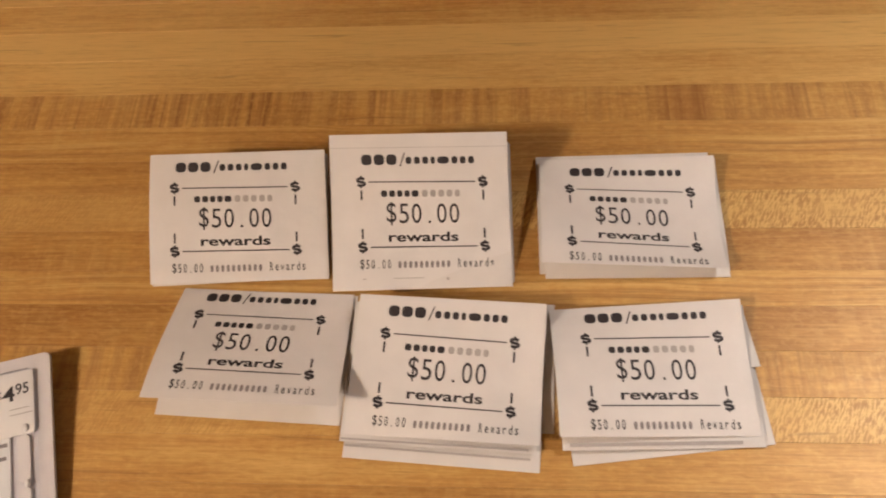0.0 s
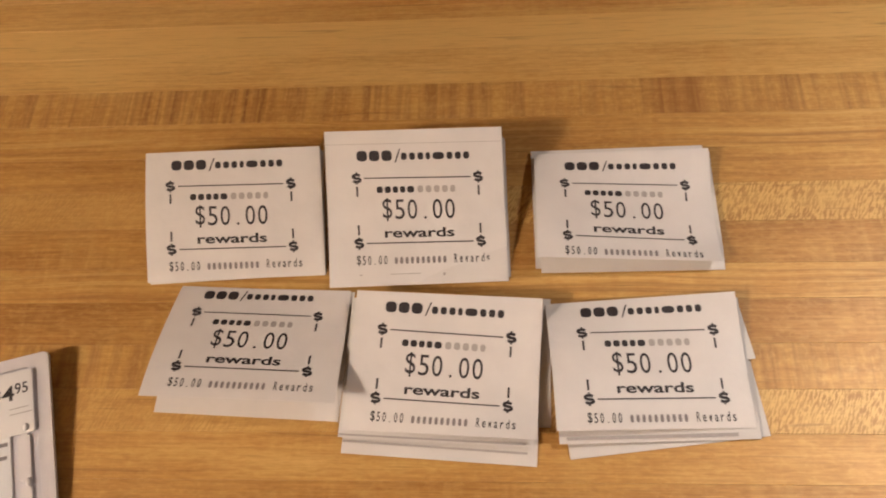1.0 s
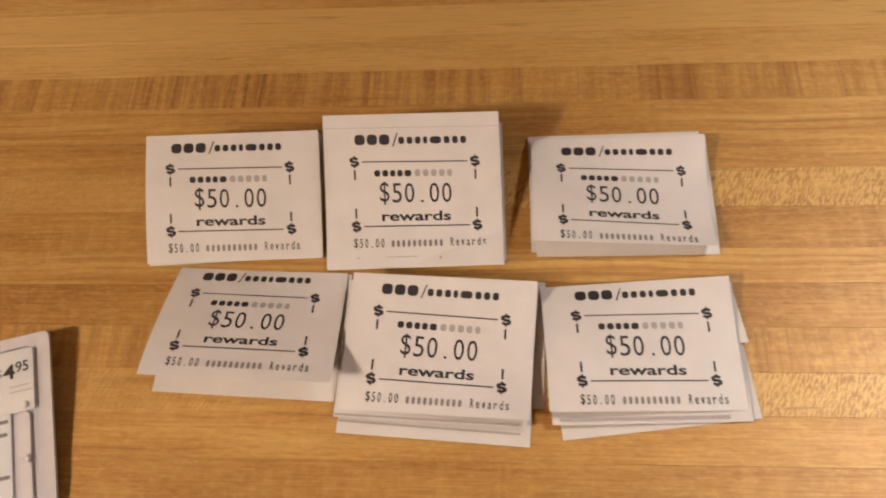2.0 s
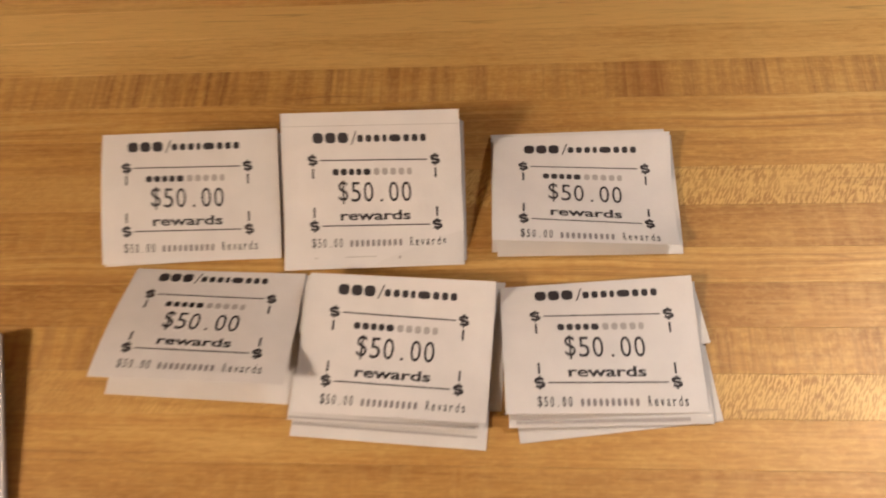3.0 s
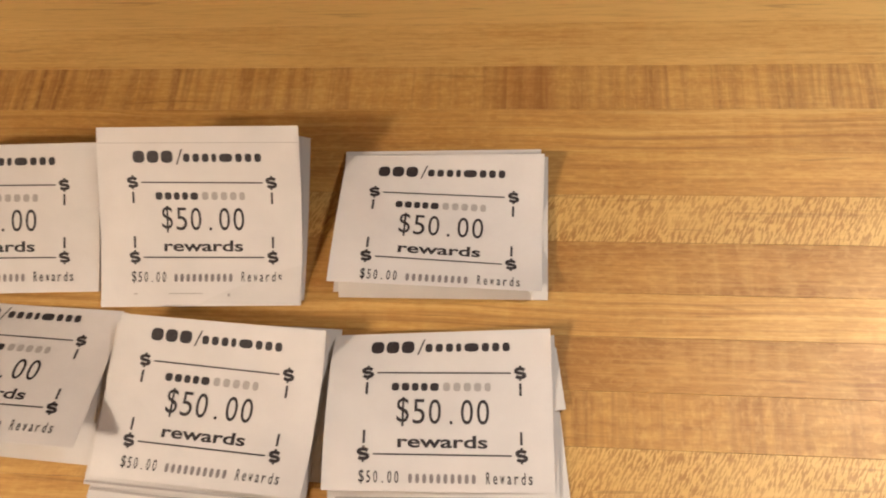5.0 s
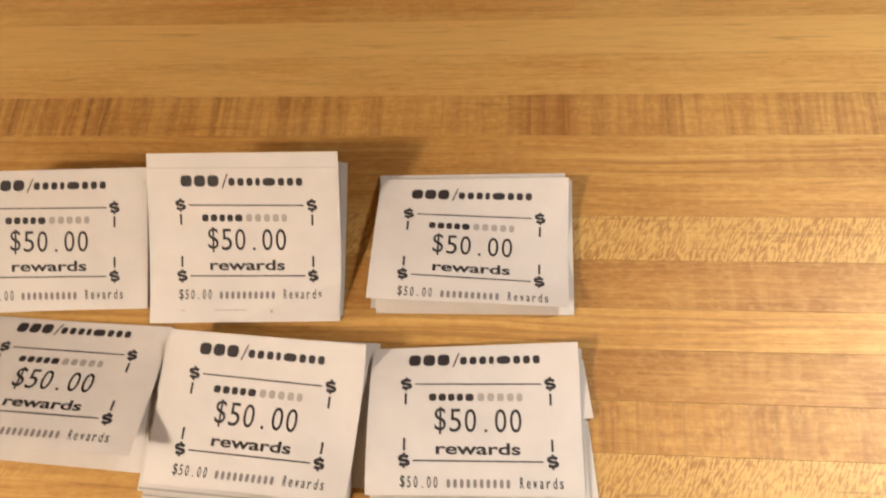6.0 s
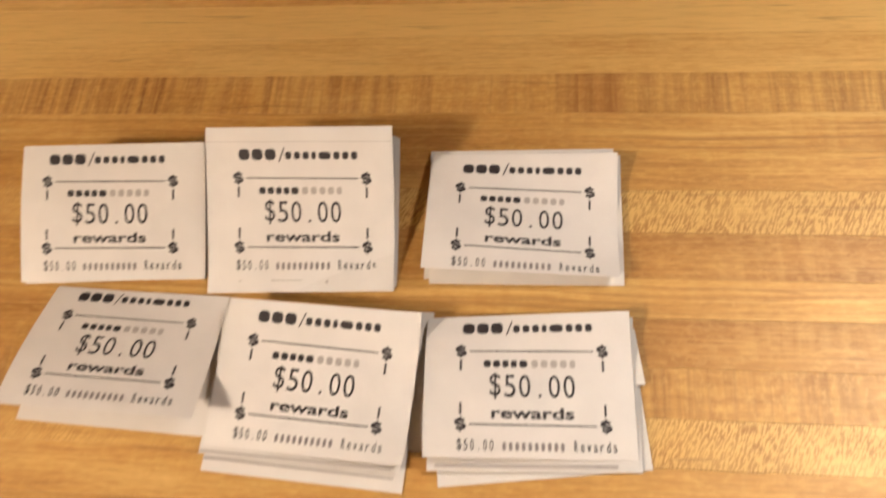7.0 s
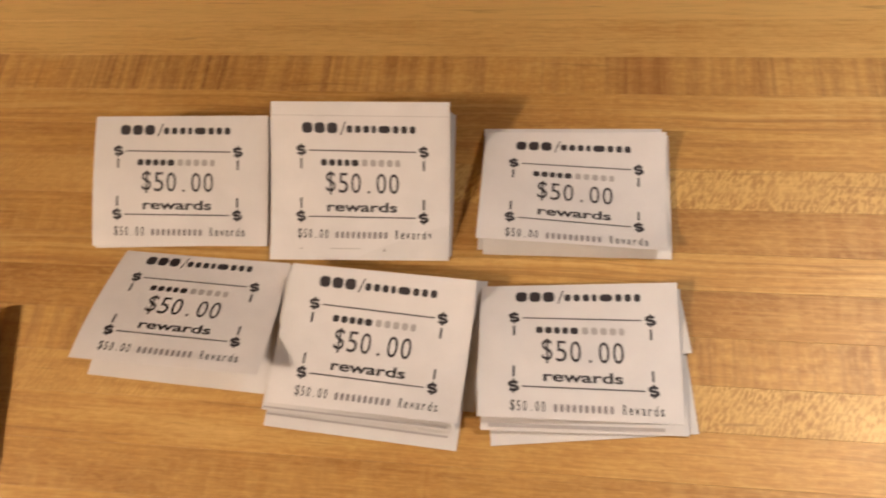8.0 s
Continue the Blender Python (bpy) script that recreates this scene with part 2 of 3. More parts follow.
class Sheet:
    """A bent paper panel. It starts at the middle of its near edge, runs on along its length, and its two long edges
    rise and fall by four control heights each (millimetres over the table)."""

    def __init__(self, x, y, degrees, length, left, right, width=PAGE, taper=0.0):
        self.x, self.y, self.turn, self.length, self.width = x, y, radians(degrees), length, width
        self.taper = taper          # how much the curl narrows the sheet from its near to its far edge
        self.left, self.right = [h / 1000 for h in left], [h / 1000 for h in right]
        steps = 40
        self.run = [0.0]
        middle = [bezier([(a + b) / 2 for a, b in zip(self.left, self.right)], k / steps) for k in range(steps + 1)]
        for k in range(steps):
            d = length / steps
            self.run.append(self.run[-1] + math.sqrt(max(d * d - (middle[k + 1] - middle[k]) ** 2, 1e-10)))

    def at(self, u, s, lift=0.0):
        t = min(max(s / self.length, 0.0), 1.0)
        k = min(int(t * 40), 39)
        ly = self.run[k] + (self.run[k + 1] - self.run[k]) * (t * 40 - k)
        zl, zr = bezier(self.left, t), bezier(self.right, t)
        f = u / self.width + 0.5
        lx = u * math.sqrt(max(1 - ((zr - zl) / self.width) ** 2, 0.5)) * (1 + self.taper * (0.5 - t))
        c, s_ = math.cos(self.turn), math.sin(self.turn)
        return Vector((self.x + c * lx - s_ * ly, self.y + s_ * lx + c * ly, TOP + zl * (1 - f) + zr * f + lift))

    def mesh(self, thick=0.00012, nu=16, nv=20):
        bm = bmesh.new()
        w = self.width / 2
        rows = []
        for lift in (0.0, -thick):
            rows.append([[bm.verts.new(self.at(-w + 2 * w * i / nu, self.length * j / nv, lift)) for i in range(nu + 1)] for j in range(nv + 1)])
        top, low = rows
        for j in range(nv):
            for i in range(nu):
                bm.faces.new((top[j][i], top[j][i + 1], top[j + 1][i + 1], top[j + 1][i]))
                bm.faces.new((low[j][i], low[j + 1][i], low[j + 1][i + 1], low[j][i + 1]))
        rim = [(i, 0) for i in range(nu)] + [(nu, j) for j in range(nv)] + [(i, nv) for i in range(nu, 0, -1)] + [(0, j) for j in range(nv, 0, -1)]
        edge = [[bm.verts.new(grid[j][i].co) for i, j in rim] for grid in (top, low)]
        for k in range(len(rim)):
            m = (k + 1) % len(rim)
            bm.faces.new((edge[0][k], edge[1][k], edge[1][m], edge[0][m]))
        return bm


def lettering(text, weight=0.0):
    """The outline of a word in the built-in font as a flat bmesh, fitted to the unit square."""
    curve = bpy.data.curves.new("lettering", "FONT")
    curve.body, curve.offset, curve.resolution_u = text, weight, 4
    ob = new("lettering", curve)
    data = bpy.data.meshes.new_from_object(ob.evaluated_get(bpy.context.evaluated_depsgraph_get()))
    bm = bmesh.new()
    bm.from_mesh(data)
    bpy.data.objects.remove(ob)
    bpy.data.curves.remove(curve)
    bpy.data.meshes.remove(data)
    xs, ys = [v.co.x for v in bm.verts], [v.co.y for v in bm.verts]
    for v in bm.verts:
        v.co = Vector(((v.co.x - min(xs)) / (max(xs) - min(xs)), (v.co.y - min(ys)) / (max(ys) - min(ys)), 0))
    return bm


def merge(into, bm, x0, x1, y0, y1):
    """Adds a unit-square bmesh to another, at a rectangle given in millimetres."""
    made = {v: into.verts.new((x0 + v.co.x * (x1 - x0), y0 + v.co.y * (y1 - y0), 0)) for v in bm.verts}
    for f in bm.faces:
        into.faces.new([made[v] for v in f.verts])
    bm.free()


def bar(into, x0, x1, y0, y1, slant=0.0):
    into.faces.new([into.verts.new((x, y, 0)) for x, y in ((x0, y0), (x1, y0), (x1 + slant, y1), (x0 + slant, y1))])


CELLS = {"$": (0.12, 0.88, -0.10, 1.08), ".": (0.42, 0.62, 0.0, 0.14)}


def typed(into, text, x0, cell, base, cap, weight=0.0, fill=0.80):
    """Evenly spaced printer type."""
    small = "acemnorsuvwxz"
    for k, ch in enumerate(text):
        if ch == " ":
            continue
        lo, hi, bottom, top = CELLS.get(ch, (0.5 - fill / 2, 0.5 + fill / 2, 0.0, 0.70 if ch in small else 1.0))
        merge(into, lettering(ch, weight), x0 + (k + lo) * cell, x0 + (k + hi) * cell, base + bottom * cap, base + top * cap)


def ribbon(into, line, thick):
    """A flat printed stroke of even width along a line of points."""
    sides = []
    for k, (x, y) in enumerate(line):
        ax, ay = line[max(k - 1, 0)]
        bx, by = line[min(k + 1, len(line) - 1)]
        d = math.hypot(bx - ax, by - ay)
        nx, ny = -(by - ay) / d * thick / 2, (bx - ax) / d * thick / 2
        sides.append((into.verts.new((x + nx, y + ny, 0)), into.verts.new((x - nx, y - ny, 0))))
    for (a, b), (c, d) in zip(sides, sides[1:]):
        into.faces.new((a, b, d, c))


def spot(into, x0, x1, y0, y1):
    """A plain printed oval."""
    cx, cy, rx, ry = (x0 + x1) / 2, (y0 + y1) / 2, (x1 - x0) / 2, (y1 - y0) / 2
    ring = [radians(22.5 + 30 * k) for k in range(12)]
    into.faces.new([into.verts.new((cx + rx * math.copysign(abs(math.cos(a)) ** 0.7, math.cos(a)), cy + ry * math.copysign(abs(math.sin(a)) ** 0.7, math.sin(a)), 0)) for a in ring])


def dollar(into, cx, cy, w, h, thick):
    """A heavy dollar sign: a bent ribbon and two stubs."""
    rx, ry = (w - thick) / 2, (h * 0.80 - thick) / 4
    line = [(cx + rx * math.cos(radians(a)), cy + ry + ry * math.sin(radians(a))) for a in range(25, 271, 35)]
    line += [(cx + rx * math.cos(radians(a)), cy - ry + ry * math.sin(radians(a))) for a in range(55, -156, -35)]
    ribbon(into, line, thick)
    for way in (-1, 1):
        bar(into, cx - thick * 0.33, cx + thick * 0.33, *sorted((cy + way * h * 0.36, cy + way * h * 0.5)))


def print_template():
    """All that is printed on a coupon, flat, in millimetres; the origin is midway between the two lower corner marks."""
    items = []

    def item(name, material, label=""):
        bm = bmesh.new()
        items.append((name, bm, material, label))
        return bm

    H = 29.3
    for sx in (-1, 1):
        for y, way in ((H, -1), (0, 1)):
            dollar(item("dollar_mark", INK), sx * 27.4, y, 4.7, 5.6, 1.25)
            bar(item("printed_tick", INK), sx * 27.4 - 0.42, sx * 27.4 + 0.42, *sorted((y + way * 3.7, y + way * 8.2)))
    for y in (H, 0):
        bar(item("printed_rule", INK), -24.0, 24.0, y - 0.27, y + 0.27)
    typed(item("printed_amount", INK), "$50.00", -17.0, 5.65, H - 18.7, 8.9, 0.0, 0.76)
    merge(item("printed_word", INK), lettering("rewards", 0.022), -15.7, 15.6, 2.3, 6.7)
    typed(item("printed_small_amount", INK), "$50.00", -29.0, 2.42, -9.6, 4.0, 0.006, 0.56)
    typed(item("printed_small_word", INK), "Rewards", -29.0 + 18 * 2.42, 2.42, -9.6, 4.0, 0.006, 0.56)
    bar(item("printed_slash", INK), -9.9, -9.3, H + 7.0, H + 13.0, 2.2)

    def row(name, material, label, x, cell, base, high, widths, fill):
        for w in widths:
            spot(item(name, material, label), x, x + (w - 1 + fill) * cell, base, base + high)
            x += w * cell

    row("printed_logo", INK, "heavy black printed oval", -27.0, 5.6, H + 7.6, 4.9, (1, 1, 1), 0.86)
    row("printed_logo_spot", INK, "", -7.0, 3.75, H + 8.0, 3.3, (1, 1, 1, 0.8, 1.7, 1, 1, 1), 0.72)
    row("printed_bold_spot", INK, "", -18.6, 3.62, H - 6.8, 3.0, (1, 1, 0.9, 0.9, 1.1), 0.78)
    row("printed_thin_spot", INK_AND_SHADE, "faint grey printed oval", -0.2, 3.7, H - 6.8, 3.2, (1, 1, 1, 1, 0.9), 0.70)
    row("printed_small_spot", INK_GREY, "", -29.0 + 7 * 2.42 + 0.4, 2.42, -9.6, 3.2, (1,) * 10, 0.56)
    for name, bm, material, label in items:
        for axis, lo, hi in ((0, -32, 32), (1, -12, 46)):
            for at in range(lo, hi, 2):
                normal = [0, 0, 0]
                place = [0, 0, 0]
                normal[axis], place[axis] = 1, at + 0.37
                bmesh.ops.bisect_plane(bm, geom=bm.verts[:] + bm.edges[:] + bm.faces[:], plane_co=place, plane_no=normal)
    return items


TEMPLATE = print_template()


def printed(sheet, parent, px, py):
    """Prints the template on a sheet, px and py metres off the middle of its near edge."""
    for name, bm, material, label in TEMPLATE:
        made = bm.copy()
        for v in made.verts:
            v.co = sheet.at(px + v.co.x / 1000, py + v.co.y / 1000, 0.00012)
        ob = new(name, bpy.data.meshes.new(name))
        made.normal_update()
        for f in made.faces:
            if f.normal.z < 0:
                f.normal_flip()
        made.to_mesh(ob.data)
        made.free()
        ob.data.materials.append(material)
        ob.parent = parent
        if label:
            tagged(ob, label)


def faint_line(name, sheet, parent, u0, u1, s0, s1):
    bm = bmesh.new()
    steps = max(int((u1 - u0) / 0.004), 1)
    for k in range(steps):
        a, b = u0 + (u1 - u0) * k / steps, u0 + (u1 - u0) * (k + 1) / steps
        bm.faces.new([bm.verts.new(sheet.at(u, at, 0.0005)) for u, at in ((a, s0), (b, s0), (b, s1), (a, s1))])
    part(name, bm, INK_AND_SHADE, parent, "faint grey line")


def coupon_stack(label, top, px, py, lower, marks=(), lines=()):
    """A folded coupon strip: the printed top panel and the panels folded under it."""
    stack = tagged(new("coupon_stack"), label, "coupon", "folded coupons on the table")
    panel = smooth(part("top_panel", top.mesh(), PAPER, stack, "white thermal paper with black print"))
    printed(top, panel, px, py)
    for name, u0, u1, s0, s1 in marks:
        faint_line(name, top, panel, u0, u1, s0, s1)
    for k, sheet in enumerate(lower):
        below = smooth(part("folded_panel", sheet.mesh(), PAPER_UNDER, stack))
        # grey lines paint the shade between the folded panels into the colour
        for which, u0, u1, s0, s1 in lines:
            if which == k:
                faint_line("shade_line", sheet, below, u0, u1, s0, s1)
    return stack


def under(top, count, dx, dy, turn, low=0.6, shorter=0.0):
    """Panels folded under a top panel, each one a little lower and a little out of line."""
    rnd = random.Random(int(abs(top.x) * 1e5))
    made = []
    for k in range(1, count + 1):
        f = 1 - 0.5 * k / count
        left = [max(h * 1000 * f - 0.25, low * 0.5 + 0.25 * (count - k)) for h in top.left]
        right = [max(h * 1000 * f - 0.25, low * 0.5 + 0.25 * (count - k)) for h in top.right]
        made.append(Sheet(top.x + dx * k / count + rnd.uniform(-4e-4, 4e-4), top.y + dy * k / count + rnd.uniform(-3e-4, 3e-4),
                          math.degrees(top.turn) + turn * k / count, top.length - shorter, left, right))
    return made


S = Sheet(-0.0760, 0.1407, 4.04, 0.0601, (6.9, 15.5, 22.1, 25.9), (0.8, 6.1, 12.6, 20.5))
coupon_stack("white folded coupon strip with black print, springing open", S, -0.0013, 0.0140, under(S, 3, 0.0, 0.0010, 0.3))

S = Sheet(0.0066, 0.1382, 2.28, 0.0702, (2.0, 9.1, 21.8, 31.3), (0.8, 3.2, 15.0, 27.7))
coupon_stack("thick white folded coupon strip with a blank far margin", S, 0.0011, 0.0191,
             under(S, 6, 0.0006, 0.0035, -0.5, shorter=0.005),
             [("crease", -0.0395, 0.0395, 0.0636, 0.0638), ("printed_trace", -0.0265, -0.0250, 0.0046, 0.0050),
              ("printed_trace", -0.0125, 0.0010, 0.0047, 0.0050), ("printed_trace", 0.0110, 0.0120, 0.0036, 0.0048)])

S = Sheet(0.0988, 0.1451, -0.14, 0.0586, (13.5, 14.9, 9.0, 4.8), (7.9, 0.9, 1.2, 7.5))
coupon_stack("creased white folded coupon strip, its printed panel arched over", S, 0.0009, 0.0113,
             [Sheet(0.1010, 0.1440, 0.6, 0.0610, (0.6, 15.0, 6.5, 3.6), (0.6, 5.0, 0.4, 3.0)),
              Sheet(0.0985, 0.1465, 0.9, 0.0612, (0.4, 0.8, 1.2, 2.0), (0.4, 0.5, 0.4, 2.5))])

S = Sheet(-0.0648, 0.0809, -1.86, 0.0580, (16.6, 15.1, 8.4, 0.9), (15.4, 10.7, 2.1, 0.9), taper=0.045)
coupon_stack("white folded coupon strip, printed panel lifted off its lower panel", S, -0.0007, 0.0143,
             [Sheet(-0.0650, 0.0780, -2.8, 0.0590, (0.5, 0.5, 0.5, 0.5), (0.5, 0.5, 0.5, 0.5))])

S = Sheet(0.0171, 0.0698, -3.64, 0.0597, (2.7, 6.6, 8.9, 11.1), (7.1, 1.3, 3.1, 12.2))
coupon_stack("thick white folded coupon strip with ragged lower panels showing under it", S, 0.0002, 0.0135,
             [Sheet(0.0156, 0.0672, -3.0, 0.0600, (2.2, 4.0, 6.0, 9.0), (3.2, 0.9, 2.0, 9.5)),
              Sheet(0.0170, 0.0605, -3.6, 0.0650, (0.6, 1.5, 3.0, 6.0), (0.6, 0.7, 1.0, 6.0)),
              Sheet(0.0230, 0.0750, -1.5, 0.0560, (0.4, 0.7, 1.0, 3.0), (0.5, 0.4, 0.5, 3.0))],
             lines=[(1, -0.0395, 0.0360, 0.0045, 0.0054), (0, -0.0395, 0.0370, 0.0006, 0.0014)])

S = Sheet(0.1046, 0.0721, 2.60, 0.0575, (9.5, 12.6, 11.2, 2.5), (1.8, 4.2, 1.2, 6.8))
coupon_stack("bright white folded coupon strip with a crooked panel sticking out below", S, 0.0014, 0.0123,
             [Sheet(0.1060, 0.0680, 2.4, 0.0600, (4.0, 6.0, 6.0, 1.8), (1.2, 2.5, 0.8, 4.0)),
              Sheet(0.1100, 0.0660, 7.2, 0.0580, (0.6, 1.2, 2.0, 1.2), (0.6, 0.8, 0.5, 2.0)),
              Sheet(0.1083, 0.0967, 9.0, 0.0230, (2.2, 2.6, 2.2, 1.6), (2.2, 2.0, 1.8, 1.8))],
             lines=[(0, -0.0370, 0.0310, 0.0012, 0.0026)])


# ---- clear plastic pack ----
def rounded_slab(x0, x1, y0, y1, z0, z1, radius, bevel=0.0006, steps=6):
    bm = bmesh.new()
    ring_pts = []
    for cx, cy, a0 in ((x1 - radius, y1 - radius, 0), (x0 + radius, y1 - radius, 90), (x0 + radius, y0 + radius, 180), (x1 - radius, y0 + radius, 270)):
        for k in range(steps + 1):
            a = radians(a0 + 90 * k / steps)
            ring_pts.append((cx + radius * math.cos(a), cy + radius * math.sin(a)))
    low = [bm.verts.new((x, y, z0)) for x, y in ring_pts]
    high = [bm.verts.new((x, y, z1)) for x, y in ring_pts]
    n = len(low)
    bm.faces.new(low[::-1])
    lid = bm.faces.new(high)
    for k in range(n):
        bm.faces.new((low[k], low[(k + 1) % n], high[(k + 1) % n], high[k]))
    bmesh.ops.bevel(bm, geom=list(lid.edges), offset=bevel, segments=2, profile=0.5, affect="EDGES")
    return bm


def flat_text(text, x0, x1, y0, y1, z, weight=0.0):
    bm = bmesh.new()
    merge(bm, lettering(text, weight), x0, x1, y0, y1)
    for v in bm.verts:
        v.co.z = z
    return bm


def flat_bars(z, *bars):
    bm = bmesh.new()
    for b in bars:
        bar(bm, *b)
    for v in bm.verts:
        v.co.z = z
    return bm


def shop_pack():
    """A clear shell pack; its local origin is the far corner on the table's side, x and y run back along its edges."""
    pack = tagged(new("plastic_pack"), "grey-white plastic shell pack with a price label, lying on the table", "package")
    pack.matrix_basis = pose(-0.1537, 0.1050, TOP + 0.0005, 0, 0, 14.9) @ pose(0, 0, 0.0066, 4.2, 0, 0)
    part("back_bulge", rounded_slab(-0.080, -0.016, -0.030, -0.010, -0.0042, 0.0, 0.004), MILKY, pack)
    part("tray", rounded_slab(-0.095, 0.0, -0.086, 0.0, 0.0, 0.0018, 0.0022), MILKY, pack, "milky grey plastic tray with a rim")
    card = part("insert_card", rounded_slab(-0.086, -0.0175, -0.079, -0.0070, 0.0019, 0.0027, 0.0012), CARD, pack, "white printed card")
    label = part("price_label", rounded_slab(-0.040, -0.0068, -0.0345, -0.0068, 0.0028, 0.0031, 0.0012, 0.0001), LABEL, pack, "cream price label")
    z = 0.0032
    part("price_figure", flat_text("4", -0.0200, -0.0147, -0.0192, -0.0126, z, 0.02), INK, label)
    part("price_figure", flat_text("95", -0.0144, -0.0088, -0.0169, -0.0120, z, 0.01), INK, label)
    part("price_figure", flat_text("$", -0.0234, -0.0202, -0.0184, -0.0138, z, 0.0), INK_GREY, label)
    for x0, x1, y in ((-0.0170, -0.0088, -0.0228), (-0.0170, -0.0075, -0.0252)):
        part("printed_bar", flat_bars(z, (x0, x1, y - 0.0004, y)), INK_AND_SHADE, label)
    for x0, x1, y in ((-0.040, -0.0185, -0.0365), (-0.040, -0.0190, -0.0420), (-0.040, -0.0185, -0.0600)):
        part("printed_bar", flat_bars(0.0028, (x0, x1, y - 0.0016, y)), INK_GREY, card)
    for y0, y1 in ((-0.0545, -0.0348), (-0.0785, -0.0565)):
        part("rib", rounded_slab(-0.0142, -0.0092, y0, y1, 0.0019, 0.0029, 0.0012, 0.0009), RIB, pack, "glossy milky rib")
    for y in (-0.0320, -0.0550):
        bm = bmesh.new()
        bmesh.ops.create_uvsphere(bm, u_segments=20, v_segments=12, radius=1.0, matrix=Matrix.Translation((-0.0104, y, 0.0032)) @ Matrix.Diagonal((0.0012, 0.0018, 0.0009, 1)))
        smooth(part("bump", bm, RIB, pack, "glossy rounded bump"))
    shell = part("shell", rounded_slab(-0.088, -0.0060, -0.081, -0.0060, 0.0019, 0.0037, 0.003, 0.0014), PLASTIC, pack, "clear glossy plastic shell")
    shell.visible_shadow = False
    return pack


shop_pack()


# ---- the lamps ----
def cone_shade(top, bottom, z1, z0):
    bm = bmesh.new()
    rims = [[bm.verts.new((r * math.cos(2 * math.pi * k / 40), r * math.sin(2 * math.pi * k / 40), z)) for k in range(40)]
            for r, z in ((0.004, z1), (top, z1), (bottom, z0), (bottom - 0.003, z0), (top - 0.003, z1 - 0.003), (0.004, z1 - 0.003))]
    for a, b in zip(rims, rims[1:] + rims[:1]):
        for k in range(40):
            bm.faces.new((a[k], a[(k + 1) % 40], b[(k + 1) % 40], b[k]))
    return bm


def floor_lamp(at, label):
    lamp = tagged(new("floor_lamp"), label, "lamp")
    lamp.location = (at.x, at.y, 0)
    bm = bmesh.new()
    bmesh.ops.create_cone(bm, cap_ends=True, segments=32, radius1=0.15, radius2=0.14, depth=0.025, matrix=Matrix.Translation((0, 0, 0.0125)))
    part("base", bm, METAL, lamp)
    bm = bmesh.new()
    bmesh.ops.create_cone(bm, cap_ends=True, segments=20, radius1=0.012, radius2=0.012, depth=at.z - 0.30, matrix=Matrix.Translation((0, 0, (at.z - 0.30) / 2 + 0.025)))
    part("pole", bm, METAL, lamp)
    part("shade", cone_shade(0.14, 0.30, at.z + 0.25, at.z - 0.03), CEILING_PAINT, lamp, "white cone shade")
    return lamp


floor_lamp(LAMP, "tall metal floor lamp standing away from the table")


# unseen body for the added fill light
def pendant_lamp(at):
    lamp = tagged(new("pendant_lamp"), "small unseen pendant lamp with a white cone shade, added as fill", "lamp")
    lamp.location = (at.x, at.y, RZ)
    bm = bmesh.new()
    bmesh.ops.create_cone(bm, cap_ends=True, segments=32, radius1=0.05, radius2=0.06, depth=0.02, matrix=Matrix.Translation((0, 0, -0.010)))
    part("base", bm, METAL, lamp)
    bm = bmesh.new()
    drop = at.z + 0.16 - RZ
    bmesh.ops.create_cone(bm, cap_ends=True, segments=10, radius1=0.004, radius2=0.004, depth=-drop - 0.02, matrix=Matrix.Translation((0, 0, (drop - 0.02) / 2)))
    part("cord", bm, METAL, lamp)
    part("shade", cone_shade(0.05, 0.13, drop, drop - 0.14), CEILING_PAINT, lamp)
    return lamp


pendant_lamp(PENDANT)


# ---- table of glued hardwood strips ----
table = tagged(new("table"), "varnished butcher-block table of glued hardwood strips", "table")
TX0, TX1, TY0, TY1, THICK = -0.80, 0.80, -0.14, 0.78, 0.036
EDGES = [0.0720, 0.0905, 0.1105, 0.1310, 0.1480, 0.1690, 0.1893, 0.2085, 0.2290, 0.2505, 0.2730]
while EDGES[-1] < TY1 - 0.012:
    EDGES.append(EDGES[-1] + 0.0203)
while EDGES[0] > TY0 + 0.012:
    EDGES.insert(0, EDGES[0] - 0.0200)
bm = bmesh.new()
box(bm, TX0 + 0.01, TX1 - 0.01, EDGES[0] + 0.01, EDGES[-1] - 0.01, TOP - THICK - 0.012, TOP - THICK)
board = part("tabletop", bm, WOODS["plain"], table)
for x in (TX0 + 0.09, TX1 - 0.09):
    for y in (EDGES[0] + 0.09, EDGES[-1] - 0.09):
        bm = bmesh.new()
        box(bm, x - 0.035, x + 0.035, y - 0.035, y + 0.035, 0.0, TOP - THICK - 0.012)
        part("leg", bevelled(bm, 0.004), WOODS["plain"], table)

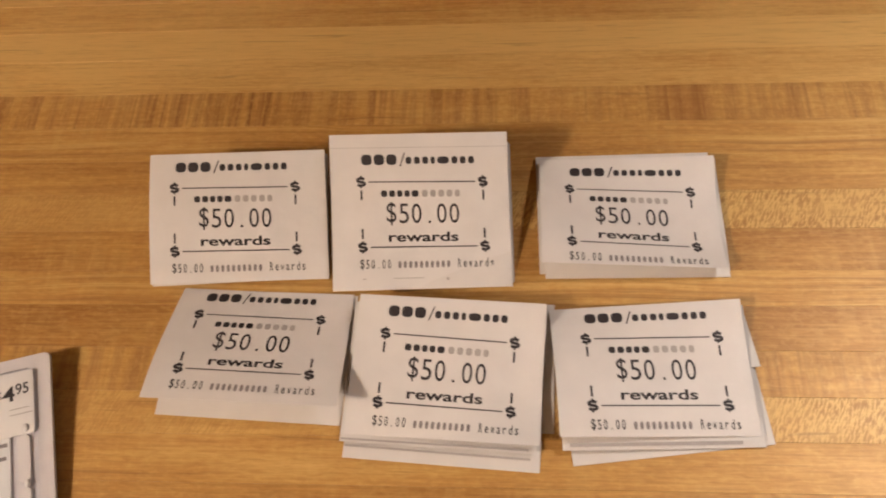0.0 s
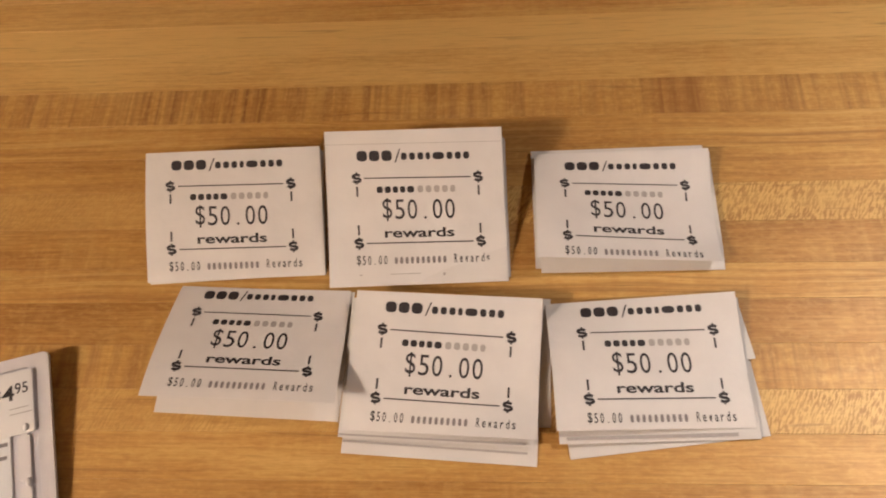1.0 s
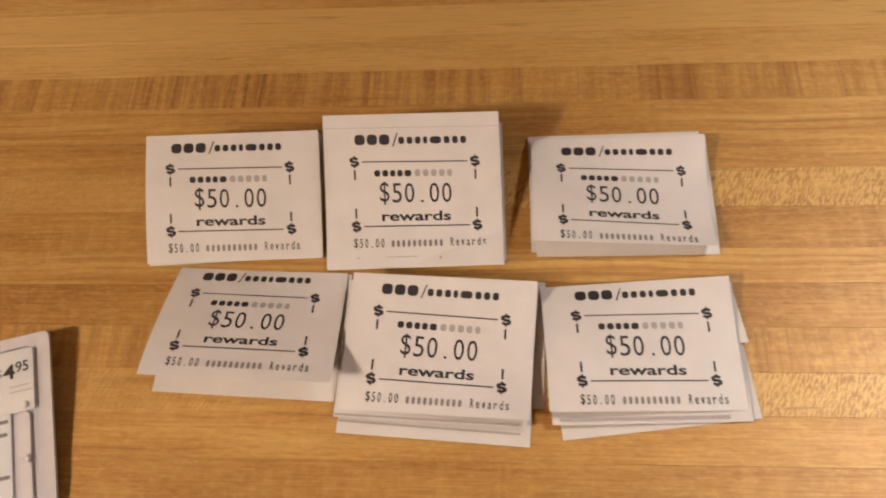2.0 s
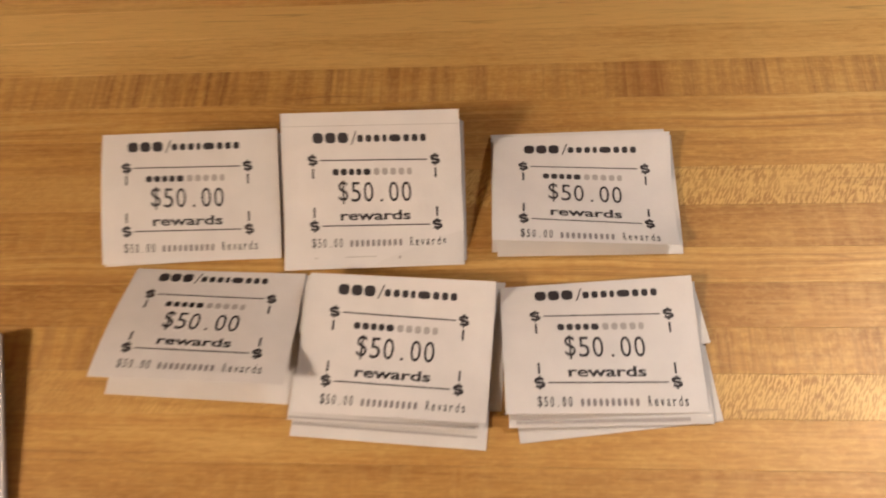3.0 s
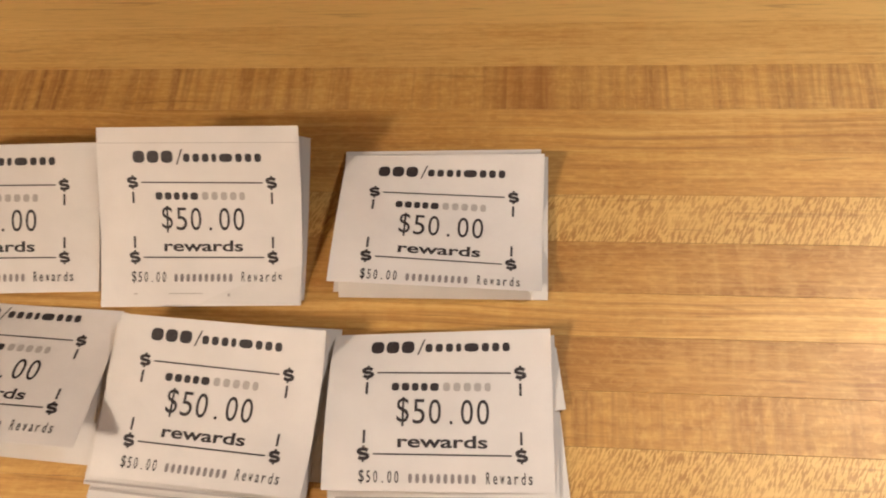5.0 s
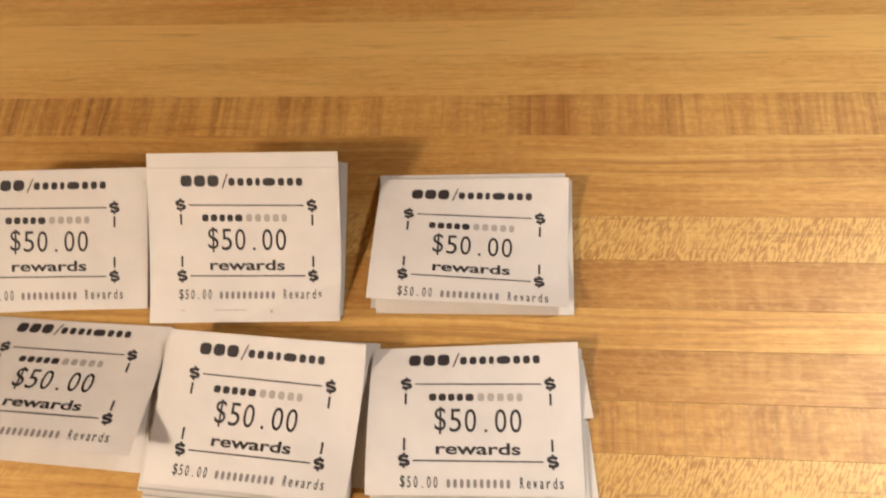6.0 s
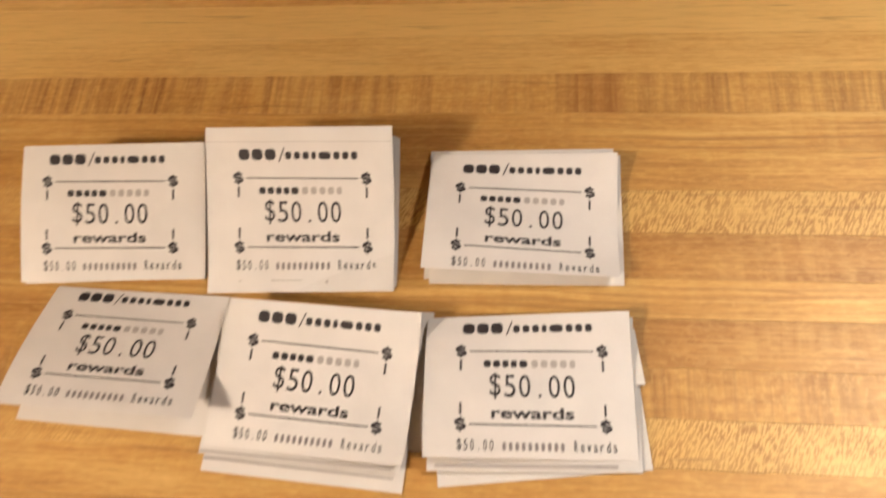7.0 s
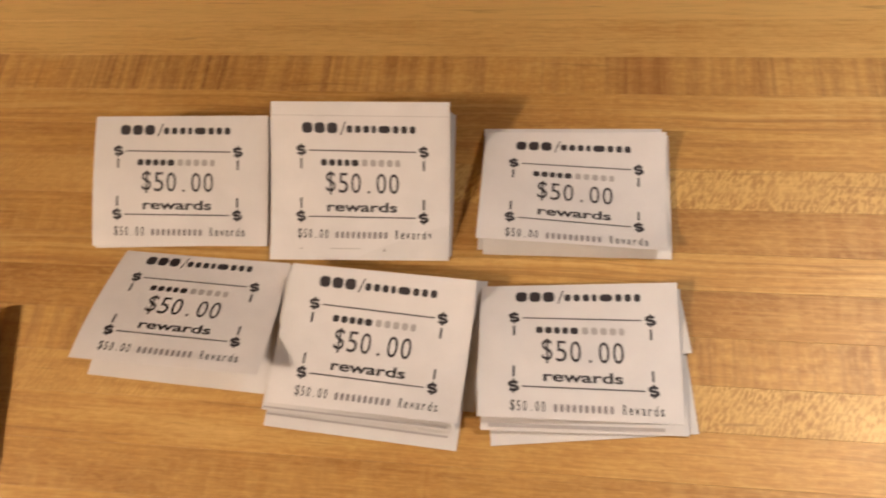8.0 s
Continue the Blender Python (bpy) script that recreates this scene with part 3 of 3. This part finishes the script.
for x0, x1, y0, y1 in ((TX0 + 0.125, TX1 - 0.125, EDGES[0] + 0.08, EDGES[0] + 0.10), (TX0 + 0.125, TX1 - 0.125, EDGES[-1] - 0.10, EDGES[-1] - 0.08),
                       (TX0 + 0.08, TX0 + 0.10, EDGES[0] + 0.125, EDGES[-1] - 0.125), (TX1 - 0.10, TX1 - 0.08, EDGES[0] + 0.125, EDGES[-1] - 0.125)):
    bm = bmesh.new()
    box(bm, x0, x1, y0, y1, TOP - THICK - 0.10, TOP - THICK - 0.012)
    part("apron", bevelled(bm, 0.002), WOODS["plain"], table)

# strips by their near edge: the figure of the wood and its tone (0.5 is the middle)
KINDS = {0.0520: ("plain", 0.50), 0.0720: ("fleck", 0.51), 0.0905: ("curly", 0.485), 0.1105: ("plain", 0.437), 0.1310: ("streaky", 0.512),
         0.1480: ("plain", 0.44), 0.1690: ("fleck", 0.50), 0.1893: ("plain", 0.485), 0.2085: ("streaky", 0.49), 0.2290: ("curly", 0.52),
         0.2505: ("plain", 0.56), 0.2730: ("plain", 0.63), 0.2933: ("plain", 0.54)}


def strip(x0, x1, y0, y1, figure, tone):
    bm = bmesh.new()
    box(bm, x0, x1, y0, y1, TOP - THICK, TOP)
    rim = [e for e in bm.edges if all(v.co.z > TOP - 0.001 for v in e.verts)]
    bmesh.ops.bevel(bm, geom=rim, offset=0.00006, segments=1, affect="EDGES")
    ob = part("plank", bm, WOODS[figure], board)
    ob.color = (tone, tone, tone, 1)
    return ob


rnd = random.Random(5)
for y0, y1 in zip(EDGES, EDGES[1:]):
    seen = 0.0 < y0 < 0.40
    joints = [TX0, (-0.42 if seen else -0.35) + rnd.uniform(-0.08, 0.08), (0.44 if seen else 0.2) + rnd.uniform(-0.09, 0.2), TX1]
    figure, tone = KINDS.get(round(y0, 4), (rnd.choice(("plain", "plain", "plain", "fleck", "curly")), rnd.uniform(0.44, 0.58)))
    split = {0.0720: 0.02, 0.1690: -0.08}.get(round(y0, 4))
    if split is not None:
        joints.insert(2, split)
    for x0, x1 in zip(joints, joints[1:]):
        if split is not None:
            figure = "fleck" if x0 > split - 0.001 else "faint"
        strip(x0, x1, y0 + 0.00003, y1 - 0.00003, figure, tone)
